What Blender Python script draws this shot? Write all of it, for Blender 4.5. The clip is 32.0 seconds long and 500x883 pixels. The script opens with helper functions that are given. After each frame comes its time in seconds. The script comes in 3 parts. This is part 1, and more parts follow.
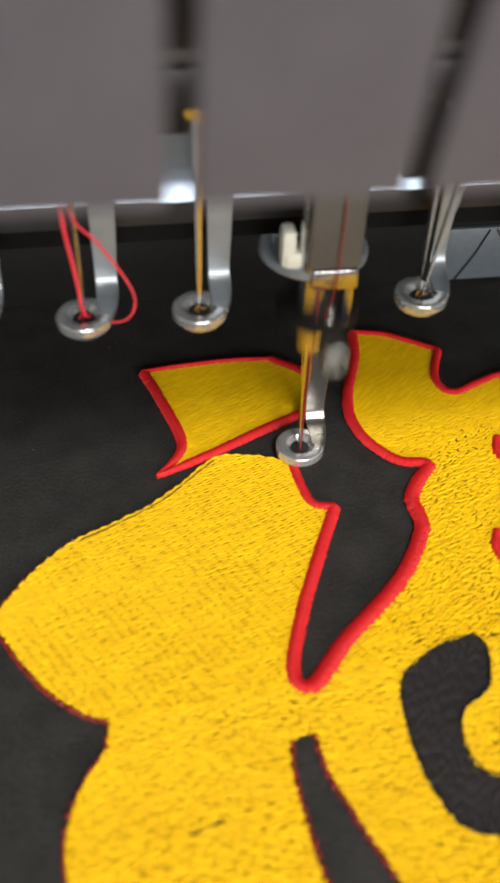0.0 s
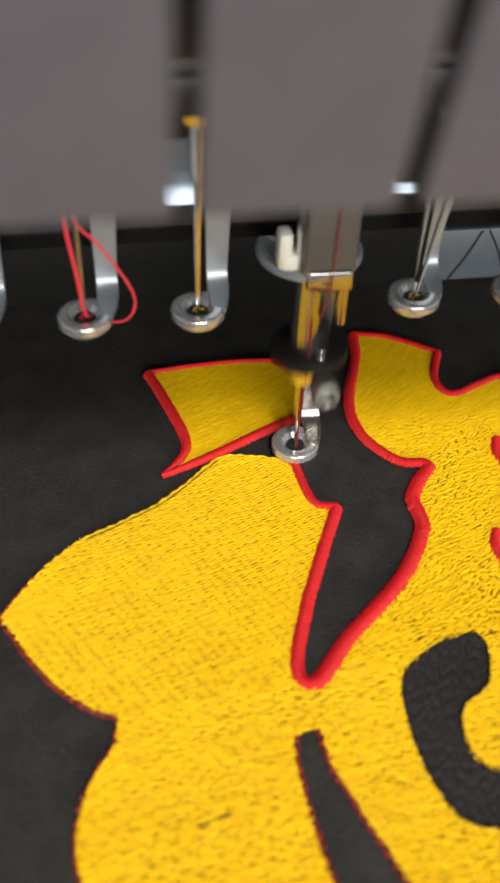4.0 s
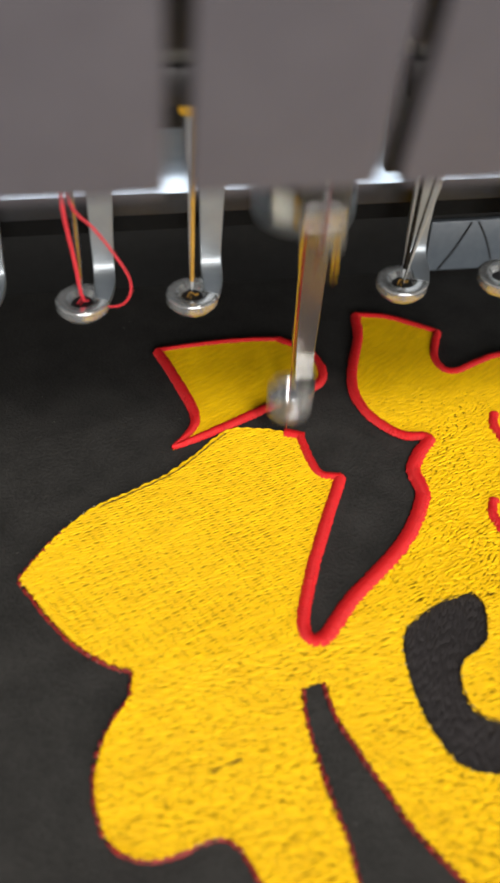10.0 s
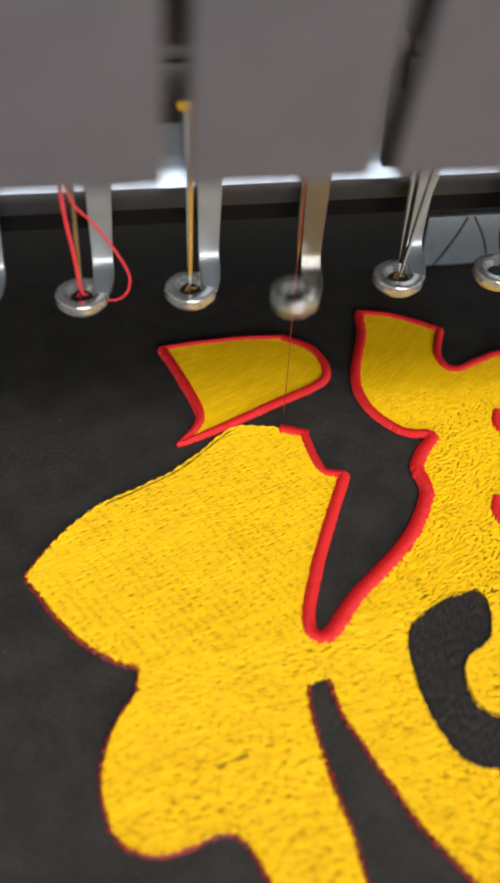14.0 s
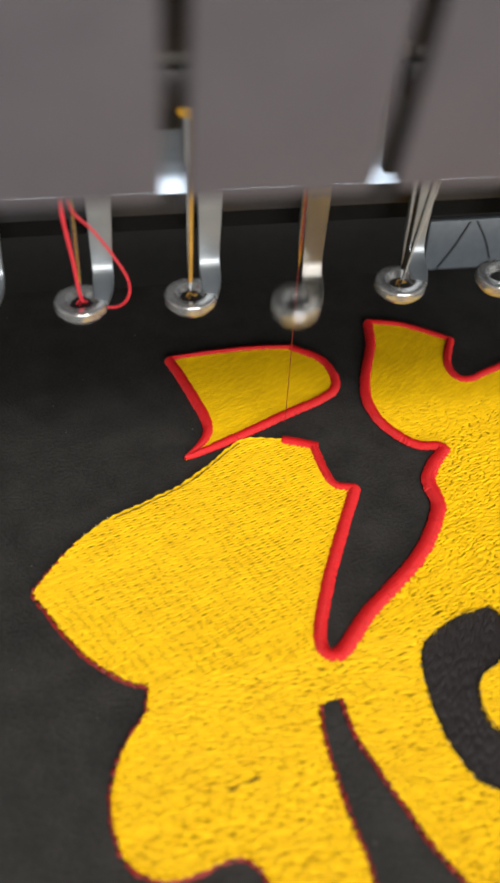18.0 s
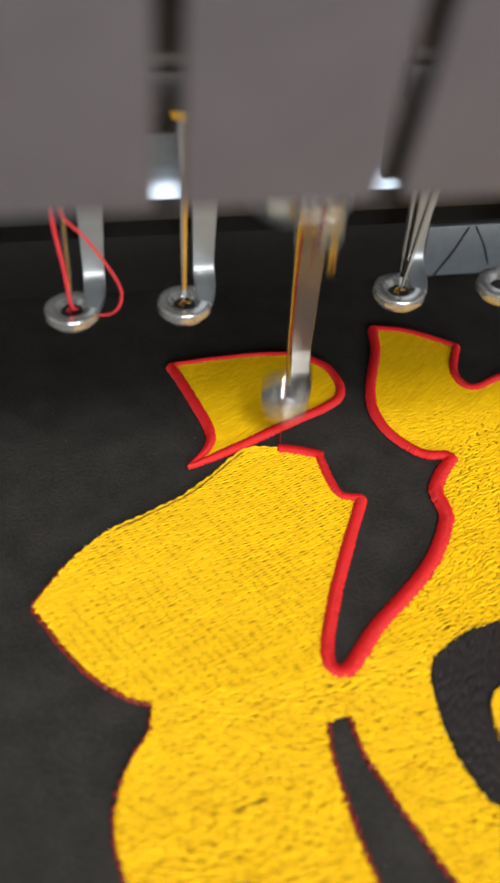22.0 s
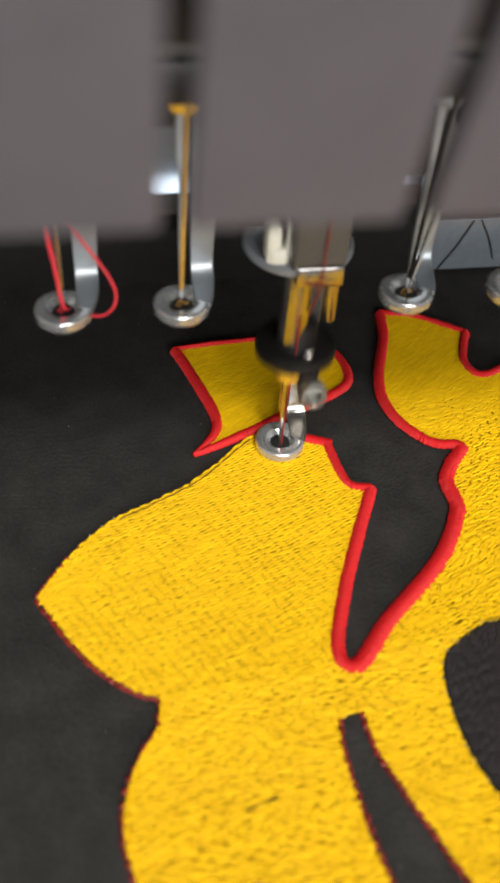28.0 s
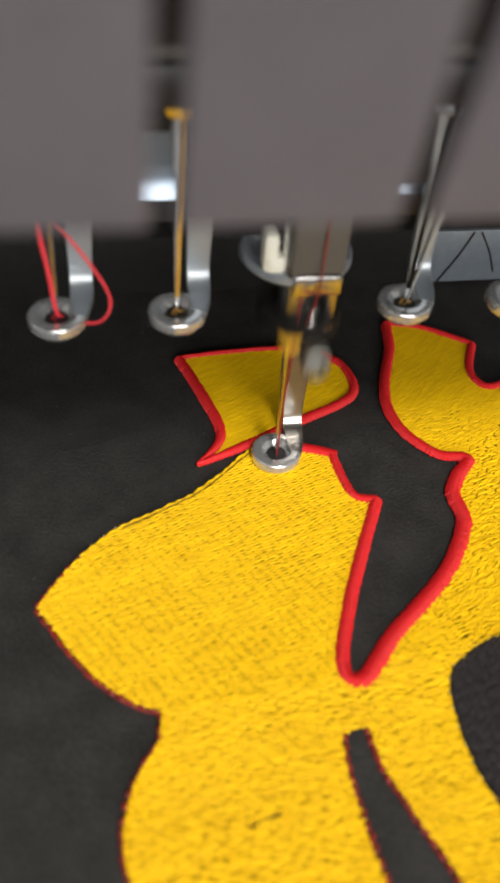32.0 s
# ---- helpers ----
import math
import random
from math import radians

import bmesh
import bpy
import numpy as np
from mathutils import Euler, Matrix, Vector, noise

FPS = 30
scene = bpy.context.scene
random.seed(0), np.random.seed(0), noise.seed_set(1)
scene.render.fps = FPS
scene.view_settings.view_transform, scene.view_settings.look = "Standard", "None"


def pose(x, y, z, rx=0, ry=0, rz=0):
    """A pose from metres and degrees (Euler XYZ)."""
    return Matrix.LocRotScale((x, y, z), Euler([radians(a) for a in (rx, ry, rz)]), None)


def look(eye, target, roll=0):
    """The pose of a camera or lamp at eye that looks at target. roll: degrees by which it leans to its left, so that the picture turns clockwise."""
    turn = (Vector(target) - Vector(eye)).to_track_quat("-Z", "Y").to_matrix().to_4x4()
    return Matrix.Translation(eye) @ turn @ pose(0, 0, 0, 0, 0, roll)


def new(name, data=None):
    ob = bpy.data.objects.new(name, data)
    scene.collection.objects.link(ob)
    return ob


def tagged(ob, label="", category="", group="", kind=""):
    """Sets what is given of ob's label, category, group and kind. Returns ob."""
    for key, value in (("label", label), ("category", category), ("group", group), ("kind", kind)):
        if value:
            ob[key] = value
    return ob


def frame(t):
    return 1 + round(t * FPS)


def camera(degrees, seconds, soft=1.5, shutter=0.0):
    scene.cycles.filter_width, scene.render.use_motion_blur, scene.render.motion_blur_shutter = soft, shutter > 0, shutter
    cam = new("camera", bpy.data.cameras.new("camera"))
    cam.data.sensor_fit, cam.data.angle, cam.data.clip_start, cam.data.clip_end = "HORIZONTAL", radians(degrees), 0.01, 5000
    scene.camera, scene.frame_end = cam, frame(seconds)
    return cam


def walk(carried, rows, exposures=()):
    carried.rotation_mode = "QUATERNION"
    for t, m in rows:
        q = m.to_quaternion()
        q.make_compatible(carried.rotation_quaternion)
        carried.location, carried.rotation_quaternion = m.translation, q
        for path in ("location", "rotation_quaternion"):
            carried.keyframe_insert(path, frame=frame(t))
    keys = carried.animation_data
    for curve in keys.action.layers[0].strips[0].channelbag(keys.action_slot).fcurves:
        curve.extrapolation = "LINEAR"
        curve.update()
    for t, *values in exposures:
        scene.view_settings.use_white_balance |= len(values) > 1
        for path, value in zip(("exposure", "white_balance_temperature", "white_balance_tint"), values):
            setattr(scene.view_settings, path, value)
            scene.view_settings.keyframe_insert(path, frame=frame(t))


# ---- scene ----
MM = 0.001

# ---- camera: millimetres over the cloth, degrees down, degrees of turn, lean ----
cam = camera(28.95, 32.0, soft=2.9, shutter=0.65)
CAM = [
    (0.0, -11.17, -113.57, 114.79, 43.93, -9.60, 1.88),
    (0.5, -11.20, -113.92, 115.18, 44.03, -9.80, 2.11),
    (1.0, -11.35, -113.80, 114.87, 44.01, -9.63, 1.77),
    (1.5, -11.80, -113.76, 115.92, 44.16, -9.89, 2.17),
    (2.0, -11.50, -114.79, 115.51, 43.89, -9.78, 2.03),
    (2.5, -11.95, -114.27, 116.23, 44.25, -9.91, 2.16),
    (3.0, -12.09, -114.62, 116.62, 44.27, -10.13, 2.46),
    (3.5, -11.86, -115.38, 117.19, 44.16, -10.03, 2.30),
    (5.5, -12.42, -116.01, 117.48, 44.42, -10.41, 2.75),
    (6.0, -12.48, -117.34, 116.35, 43.95, -10.35, 2.65),
    (6.5, -12.36, -117.46, 116.63, 43.92, -10.15, 2.48),
    (7.0, -12.42, -117.54, 117.18, 44.14, -10.42, 2.80),
    (7.5, -12.36, -117.33, 118.26, 44.58, -10.29, 2.63),
    (8.0, -12.65, -118.00, 117.92, 44.17, -10.37, 2.81),
    (8.5, -12.42, -119.80, 117.06, 43.78, -10.22, 2.58),
    (9.0, -12.67, -118.73, 118.35, 44.51, -10.41, 2.81),
    (9.5, -12.65, -119.15, 118.43, 44.50, -10.70, 3.17),
    (10.0, -11.98, -120.66, 118.52, 44.25, -10.33, 2.67),
    (10.5, -11.83, -120.84, 118.50, 44.00, -10.28, 2.73),
    (11.0, -11.50, -122.15, 118.48, 44.02, -10.27, 2.72),
    (11.5, -12.11, -121.02, 119.25, 44.69, -10.56, 2.98),
    (12.0, -12.12, -121.91, 118.64, 44.37, -10.51, 2.96),
    (12.5, -11.79, -123.31, 117.87, 43.88, -10.28, 2.59),
    (13.0, -11.48, -122.45, 118.73, 44.14, -10.21, 2.63),
    (13.5, -11.82, -122.46, 118.88, 44.28, -10.52, 3.01),
    (14.0, -12.09, -122.22, 119.06, 44.42, -10.46, 2.76),
    (14.5, -11.94, -122.21, 118.89, 44.19, -10.44, 2.93),
    (16.5, -11.61, -122.31, 118.70, 44.23, -10.37, 2.73),
    (17.0, -11.86, -121.46, 118.25, 44.04, -10.40, 2.86),
    (17.5, -11.56, -121.63, 117.96, 44.00, -10.30, 2.73),
    (18.0, -11.75, -120.52, 119.15, 44.45, -10.33, 2.61),
    (18.5, -11.97, -120.12, 119.49, 44.44, -10.52, 3.04),
    (19.0, -11.97, -120.83, 117.84, 43.77, -10.35, 2.72),
    (19.5, -12.21, -119.44, 118.27, 44.14, -10.49, 2.88),
    (20.0, -12.24, -119.45, 117.71, 44.24, -10.72, 3.17),
    (20.5, -12.17, -118.64, 117.79, 44.53, -10.68, 3.02),
    (21.0, -12.03, -118.43, 117.07, 44.10, -10.74, 3.13),
    (21.5, -11.25, -119.11, 116.79, 43.86, -10.58, 2.93),
    (22.0, -11.39, -116.83, 117.66, 44.36, -10.88, 3.13),
    (22.5, -11.58, -115.71, 117.90, 44.58, -11.26, 3.76),
    (23.0, -11.48, -115.83, 117.33, 44.27, -11.16, 3.39),
    (23.5, -11.21, -114.94, 117.58, 44.23, -10.99, 3.29),
    (24.0, -11.19, -114.88, 117.22, 44.26, -11.17, 3.44),
    (24.5, -11.14, -113.19, 118.41, 45.09, -11.35, 3.60),
    (25.0, -11.61, -113.10, 116.77, 44.71, -11.51, 3.83),
    (25.5, -11.54, -113.85, 115.48, 44.42, -11.35, 3.55),
    (26.0, -11.53, -111.62, 115.92, 45.14, -11.44, 3.79),
    (26.5, -11.54, -111.52, 115.49, 45.24, -11.49, 3.90),
    (28.5, -11.99, -108.59, 116.65, 45.83, -12.20, 4.56),
    (29.0, -11.60, -108.66, 116.39, 45.81, -12.08, 4.67),
    (29.5, -11.38, -108.90, 115.57, 45.56, -11.96, 4.47),
    (30.0, -11.43, -108.30, 115.54, 45.48, -11.93, 4.62),
    (30.5, -11.19, -108.73, 114.63, 45.26, -11.93, 4.74),
    (31.0, -11.36, -107.97, 114.94, 45.42, -12.10, 4.89),
    (31.5, -11.30, -107.69, 114.90, 45.12, -12.05, 4.99),
    (32.0, -11.05, -108.01, 114.63, 44.90, -12.04, 4.97),
]

walk(cam, [(t, pose(x * MM, y * MM, z * MM, 90 - p, 0, w) @ pose(0, 0, 0, 0, 0, r)) for t, x, y, z, p, w, r in CAM])
cam.data.dof.use_dof = True
cam.data.dof.focus_distance = 0.168
cam.data.dof.aperture_fstop = 26.0

# ---- light: a work light over the onlooker's shoulder and an added fill lamp behind ----
world = bpy.data.worlds.new("workshop_air")
scene.world = world
world.use_nodes = True
world.node_tree.nodes["Background"].inputs[0].default_value = (0.85, 0.92, 1.0, 1)
world.node_tree.nodes["Background"].inputs[1].default_value = 0.10


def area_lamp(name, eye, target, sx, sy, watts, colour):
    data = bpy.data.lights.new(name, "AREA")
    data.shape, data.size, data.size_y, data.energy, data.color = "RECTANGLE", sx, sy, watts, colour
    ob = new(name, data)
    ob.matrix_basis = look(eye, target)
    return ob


area_lamp("work_light", (0.24, -1.10, 1.38), (0, 0, 0), 0.3, 0.22, 28, (1.0, 0.95, 0.87))
# unseen fill lamp, added behind the onlooker to brighten feet and panel front
area_lamp("front_fill_lamp", (0.2, -1.97, 0.62), (0, 0, 0.05), 1.7, 1.0, 49.5, (1.0, 0.965, 0.91))
scene.view_settings.exposure = 0.0


# ---- materials ----
def material(name, colour, rough=0.5, metal=0.0, coat=0.0, spec=0.5):
    m = bpy.data.materials.new(name)
    m.use_nodes = True
    n = m.node_tree.nodes["Principled BSDF"]
    n.inputs["Base Color"].default_value = (*colour, 1)
    n.inputs["Roughness"].default_value = rough
    n.inputs["Metallic"].default_value = metal
    n.inputs["Coat Weight"].default_value = coat
    n.inputs["Specular IOR Level"].default_value = spec
    return m


def textured(name, colour, other, scale, rough=0.5, metal=0.0, bump=0.0, fine=0.0, stretch=(1, 1, 1), spec=0.5, sheen=0.0):
    """Two scales of noise between two colours, with relief from the fine one; scales are per metre."""
    m = material(name, colour, rough, metal, spec=spec)
    t = m.node_tree
    b = t.nodes["Principled BSDF"]
    b.inputs["Sheen Weight"].default_value = sheen
    co = t.nodes.new("ShaderNodeTexCoord")
    mp = t.nodes.new("ShaderNodeMapping")
    mp.inputs["Scale"].default_value = stretch
    t.links.new(co.outputs["Object"], mp.inputs["Vector"])
    big, small = t.nodes.new("ShaderNodeTexNoise"), t.nodes.new("ShaderNodeTexNoise")
    big.inputs["Scale"].default_value, small.inputs["Scale"].default_value = scale, fine or scale * 12
    big.inputs["Detail"].default_value, small.inputs["Detail"].default_value = 4, 3
    for n in (big, small):
        t.links.new(mp.outputs["Vector"], n.inputs["Vector"])
    add = t.nodes.new("ShaderNodeMath")
    add.operation = "MULTIPLY_ADD"
    add.inputs[1].default_value = 0.45
    t.links.new(small.outputs["Fac"], add.inputs[0])
    half = t.nodes.new("ShaderNodeMath")
    half.operation = "MULTIPLY"
    half.inputs[1].default_value = 0.55
    t.links.new(big.outputs["Fac"], half.inputs[0])
    t.links.new(half.outputs[0], add.inputs[2])
    ramp = t.nodes.new("ShaderNodeValToRGB")
    ramp.color_ramp.elements[0].position, ramp.color_ramp.elements[1].position = 0.3, 0.7
    ramp.color_ramp.elements[0].color, ramp.color_ramp.elements[1].color = (*colour, 1), (*other, 1)
    t.links.new(add.outputs[0], ramp.inputs["Fac"])
    t.links.new(ramp.outputs["Color"], b.inputs["Base Color"])
    if bump:
        bp = t.nodes.new("ShaderNodeBump")
        bp.inputs["Strength"].default_value, bp.inputs["Distance"].default_value = bump, 0.0004
        t.links.new(small.outputs["Fac"], bp.inputs["Height"])
        t.links.new(bp.outputs["Normal"], b.inputs["Normal"])
    return m


def thread_material(name, a, b_, rough=0.42, spec=0.5):
    """Twisted thread: each stitch a little lighter or darker, with fine ply lines."""
    m = material(name, a, rough, spec=spec)
    t = m.node_tree
    b = t.nodes["Principled BSDF"]
    geo = t.nodes.new("ShaderNodeNewGeometry")
    co = t.nodes.new("ShaderNodeTexCoord")
    big = t.nodes.new("ShaderNodeTexNoise")
    big.inputs["Scale"].default_value = 120
    t.links.new(co.outputs["Object"], big.inputs["Vector"])
    add = t.nodes.new("ShaderNodeMath")
    add.operation = "MULTIPLY_ADD"
    add.inputs[1].default_value = 0.6
    t.links.new(geo.outputs["Random Per Island"], add.inputs[0])
    mul = t.nodes.new("ShaderNodeMath")
    mul.operation = "MULTIPLY"
    mul.inputs[1].default_value = 0.4
    t.links.new(big.outputs["Fac"], mul.inputs[0])
    t.links.new(mul.outputs[0], add.inputs[2])
    ramp = t.nodes.new("ShaderNodeValToRGB")
    ramp.color_ramp.elements[0].color, ramp.color_ramp.elements[1].color = (*a, 1), (*b_, 1)
    t.links.new(add.outputs[0], ramp.inputs["Fac"])
    t.links.new(ramp.outputs["Color"], b.inputs["Base Color"])
    small = t.nodes.new("ShaderNodeTexNoise")
    small.inputs["Scale"].default_value = 9000
    t.links.new(co.outputs["Object"], small.inputs["Vector"])
    bp = t.nodes.new("ShaderNodeBump")
    bp.inputs["Strength"].default_value, bp.inputs["Distance"].default_value = 0.5, 0.0001
    t.links.new(small.outputs["Fac"], bp.inputs["Height"])
    t.links.new(bp.outputs["Normal"], b.inputs["Normal"])
    return m


YELLOW = thread_material("yellow_thread", (0.67, 0.394, 0.002), (0.91, 0.579, 0.003), 0.5, 0.16)
# shade in the gaps between yellow stitches, put into the underlay's colour
GAP_YELLOW = textured("gap_shade_yellow", (0.095, 0.052, 0.002), (0.19, 0.106, 0.003), 300, 0.7, spec=0.2)
RED = thread_material("red_thread", (0.49, 0.008, 0.011), (0.59, 0.012, 0.015), 0.48, 0.3)
DARK_RED = thread_material("dark_red_thread", (0.10, 0.008, 0.006), (0.30, 0.014, 0.010))
BLACK_THREAD = material("black_thread", (0.012, 0.010, 0.008), 0.7, spec=0.1)
LINT = textured("pale_lint", (0.12, 0.115, 0.10), (0.22, 0.21, 0.18), 300, 0.8)
FADED_BLACK = textured("faded_black_thread", (0.017, 0.0145, 0.0155), (0.026, 0.022, 0.024), 200, 0.6)
BOBBIN = textured("pale_bobbin_thread", (0.3, 0.25, 0.14), (0.5, 0.43, 0.27), 400, 0.6)
GREY_THREAD = textured("grey_thread", (0.3, 0.3, 0.29), (0.45, 0.45, 0.43), 400, 0.45)
TEAL_THREAD = textured("teal_thread", (0.01, 0.12, 0.1), (0.02, 0.2, 0.17), 400, 0.5)
GOLD_THREAD = textured("gold_thread", (0.42, 0.22, 0.035), (0.58, 0.34, 0.06), 400, 0.45)
BRIGHT_RED = textured("loose_red_thread", (0.7, 0.03, 0.05), (0.85, 0.06, 0.08), 400, 0.5)
CLOTH = textured("black_twill", (0.0108, 0.0104, 0.0101), (0.033, 0.0318, 0.0308), 150, 0.75, bump=0.5, fine=2200, spec=0.25)
CHROME = textured("polished_steel", (0.62, 0.62, 0.62), (0.78, 0.78, 0.78), 150, 0.2, 1.0)
STEEL = textured("worn_steel", (0.25, 0.28, 0.31), (0.34, 0.37, 0.40), 60, 0.34, 0.5, bump=0.0, fine=300)
# warmer and more metallic than STEEL, so one shank reflects the yellow cloth
REFLECTIVE = textured("warm_reflective_steel", (0.26, 0.25, 0.235), (0.35, 0.34, 0.325), 120, 0.24, 0.88, bump=0.02)
RING = textured("buffed_steel", (0.58, 0.60, 0.62), (0.76, 0.77, 0.78), 260, 0.2, 0.78, bump=0.03)
RAIL = textured("brushed_steel", (0.20, 0.25, 0.31), (0.28, 0.33, 0.40), 80, 0.33, 1.0, stretch=(0.1, 1, 1))
CLAMP = textured("black_oxide_steel", (0.006, 0.0055, 0.0055), (0.014, 0.013, 0.012), 300, 0.55, 0.0, spec=0.2)
APRON = textured("dark_grey_steel", (0.022, 0.023, 0.026), (0.035, 0.036, 0.040), 200, 0.4, 0.3)
DARK_STEEL = textured("blued_steel", (0.022, 0.020, 0.023), (0.045, 0.042, 0.045), 300, 0.4, 0.35)
# guide's yellow put into the colour, since bare metal here would reflect dark
GUIDE = textured("flat_yellow", (0.72, 0.38, 0.015), (0.85, 0.48, 0.03), 300, 0.4)
PAINT = textured("grey_enamel", (0.082, 0.074, 0.085), (0.102, 0.093, 0.105), 18, 0.5, bump=0.02)
DARK_PAINT = textured("black_enamel", (0.005, 0.005, 0.005), (0.010, 0.010, 0.010), 40, 0.6, bump=0.05, spec=0.15)
# near-black colour stands in for the dark gap below the rail
BLACK_GAP = textured("gap_black", (0.003, 0.003, 0.003), (0.006, 0.006, 0.006), 60, 0.8, spec=0.1)
BLUE_PLATE = textured("blue_grey_metal", (0.095, 0.115, 0.14), (0.135, 0.155, 0.18), 60, 0.45, 0.2)
HOLDER = textured("dull_grey_metal", (0.075, 0.071, 0.064), (0.11, 0.103, 0.095), 200, 0.5, 0.2)
DULL = textured("dull_steel", (0.2, 0.2, 0.19), (0.3, 0.3, 0.28), 260, 0.42, 0.8)
# whiteness of two needles put into the colour, not left to reflection
PALE_STEEL = textured("pale_steel", (0.50, 0.52, 0.54), (0.62, 0.64, 0.66), 300, 0.38, 0.2)
NYLON = textured("white_nylon", (0.58, 0.57, 0.49), (0.66, 0.65, 0.57), 200, 0.45)
WALL_PAINT = textured("wall_paint", (0.55, 0.55, 0.54), (0.62, 0.62, 0.6), 1.5, 0.8)
FLOOR_PAINT = textured("concrete", (0.2, 0.2, 0.19), (0.28, 0.27, 0.26), 2.0, 0.7)


# ---- building helpers (all sizes in millimetres) ----
def link_mesh(name, bm, mat, parent=None, label="", smooth=True):
    me = bpy.data.meshes.new(name)
    bmesh.ops.scale(bm, vec=(MM, MM, MM), verts=bm.verts)
    bmesh.ops.recalc_face_normals(bm, faces=bm.faces)
    bm.to_mesh(me)
    bm.free()
    me.materials.append(mat)
    if smooth:
        me.shade_smooth()
        me.set_sharp_from_angle(angle=radians(38))
    ob = new(name, me)
    if parent is not None:
        ob.parent = parent
    if label:
        tagged(ob, label)
    return ob


part = link_mesh


def thing(name, at, label, category, group="", kind=""):
    ob = new(name)
    ob.empty_display_size = 0.005
    ob.matrix_basis = pose(*[c * MM for c in at])
    return tagged(ob, label, category, group, kind)


def add_box(bm, x0, x1, y0, y1, z0, z1, bevel=0.0):
    r = bmesh.ops.create_cube(bm, size=1)
    bmesh.ops.scale(bm, vec=(x1 - x0, y1 - y0, z1 - z0), verts=r["verts"])
    bmesh.ops.translate(bm, vec=((x0 + x1) / 2, (y0 + y1) / 2, (z0 + z1) / 2), verts=r["verts"])
    if bevel:
        edges = list({e for v in r["verts"] for e in v.link_edges})
        bmesh.ops.bevel(bm, geom=edges, offset=bevel, segments=2, affect="EDGES", profile=0.5)


def box(*a, **k):
    bm = bmesh.new()
    add_box(bm, *a, **k)
    return bm


def add_turned(bm, profile, n=32, at=(0, 0, 0), close=False):
    """A body of revolution about z from (radius, height) pairs."""
    rings = []
    for r, z in profile:
        rings.append([bm.verts.new((at[0] + r * math.cos(a), at[1] + r * math.sin(a), at[2] + z)) for a in [2 * math.pi * i / n for i in range(n)]])
    pairs = list(zip(rings, rings[1:])) + ([(rings[-1], rings[0])] if close else [])
    for a, b in pairs:
        for i in range(n):
            bm.faces.new((a[i], a[(i + 1) % n], b[(i + 1) % n], b[i]))
    if not close:
        bm.faces.new(rings[0])
        bm.faces.new(rings[-1])


def turned(profile, n=32, at=(0, 0, 0), close=False):
    bm = bmesh.new()
    add_turned(bm, profile, n, at, close)
    return bm


def spline(points, step=0.5):
    """Catmull-Rom through the points, even steps."""
    p = [Vector((*q, 0)[:3]) for q in points]
    p = [2 * p[0] - p[1]] + p + [2 * p[-1] - p[-2]]
    dense = []
    for i in range(1, len(p) - 2):
        for k in range(16):
            u = k / 16
            dense.append(0.5 * (2 * p[i] + (p[i + 1] - p[i - 1]) * u + (2 * p[i - 1] - 5 * p[i] + 4 * p[i + 1] - p[i + 2]) * u * u + (3 * p[i] - p[i - 1] - 3 * p[i + 1] + p[i + 2]) * u ** 3))
    dense.append(p[-2])
    out, gone = [dense[0]], 0.0
    for a, b in zip(dense, dense[1:]):
        d = (b - a).length
        while gone + d >= step and d > 1e-9:
            a = a + (b - a) * ((step - gone) / d)
            d = (b - a).length
            gone = 0.0
            out.append(a)
        gone += d
    if (out[-1] - dense[-1]).length > step * 0.3:
        out.append(dense[-1])
    else:
        out[-1] = dense[-1]
    return out


def tube(points, radius, n=8, step=1.0, smooth=True):
    """A round thread or wire along a line."""
    path = spline(points, step) if smooth else [Vector(q) for q in points]
    bm = bmesh.new()
    rings = []
    for i, c in enumerate(path):
        d = (path[min(i + 1, len(path) - 1)] - path[max(i - 1, 0)]).normalized()
        side = d.cross(Vector((0.3, 1, 0.1))).normalized()
        up = side.cross(d)
        rings.append([bm.verts.new(c + radius * (math.cos(a) * side + math.sin(a) * up)) for a in [2 * math.pi * k / n for k in range(n)]])
    for a, b in zip(rings, rings[1:]):
        for k in range(n):
            bm.faces.new((a[k], a[(k + 1) % n], b[(k + 1) % n], b[k]))
    bm.faces.new(rings[0])
    bm.faces.new(rings[-1])
    return bm


class Stitches:
    """Many short threads, each a low rounded ridge whose ends dip into the cloth."""

    def __init__(self):
        self.verts, self.faces = [], []

    def add(self, p, q, width, low, high, stations=3, end=0.7, taper=0.16):
        d = Vector((q[0] - p[0], q[1] - p[1], 0))
        if d.length < 0.05:
            return
        n = Vector((-d.y, d.x, 0)).normalized() * width / 2
        base = len(self.verts)
        places = (0, taper, 1 - taper, 1) if stations == 4 else [k / (stations - 1) for k in range(stations)]
        for k, u in enumerate(places):
            c = Vector((p[0], p[1], 0)) + d * u
            z = low + (high - low) * (1 - (2 * u - 1) ** 4)
            s = 1.0 if 0 < k < stations - 1 else end
            for f, h in ((-1, -0.5), (-0.55, 0.75), (0, 1.0), (0.55, 0.75), (1, -0.5)):
                v = c + n * f * s
                self.verts.append((v.x * MM, v.y * MM, (z + (h - 1) * width * 0.45) * MM))
        for k in range(stations - 1):
            for i in range(4):
                a = base + k * 5 + i
                self.faces.append((a, a + 1, a + 6, a + 5))

    def build(self, name, mat, parent, label=""):
        me = bpy.data.meshes.new(name)
        me.from_pydata(self.verts, [], self.faces)
        me.materials.append(mat)
        me.shade_smooth()
        ob = new(name, me)
        ob.parent = parent
        return tagged(ob, label, kind="stuff")


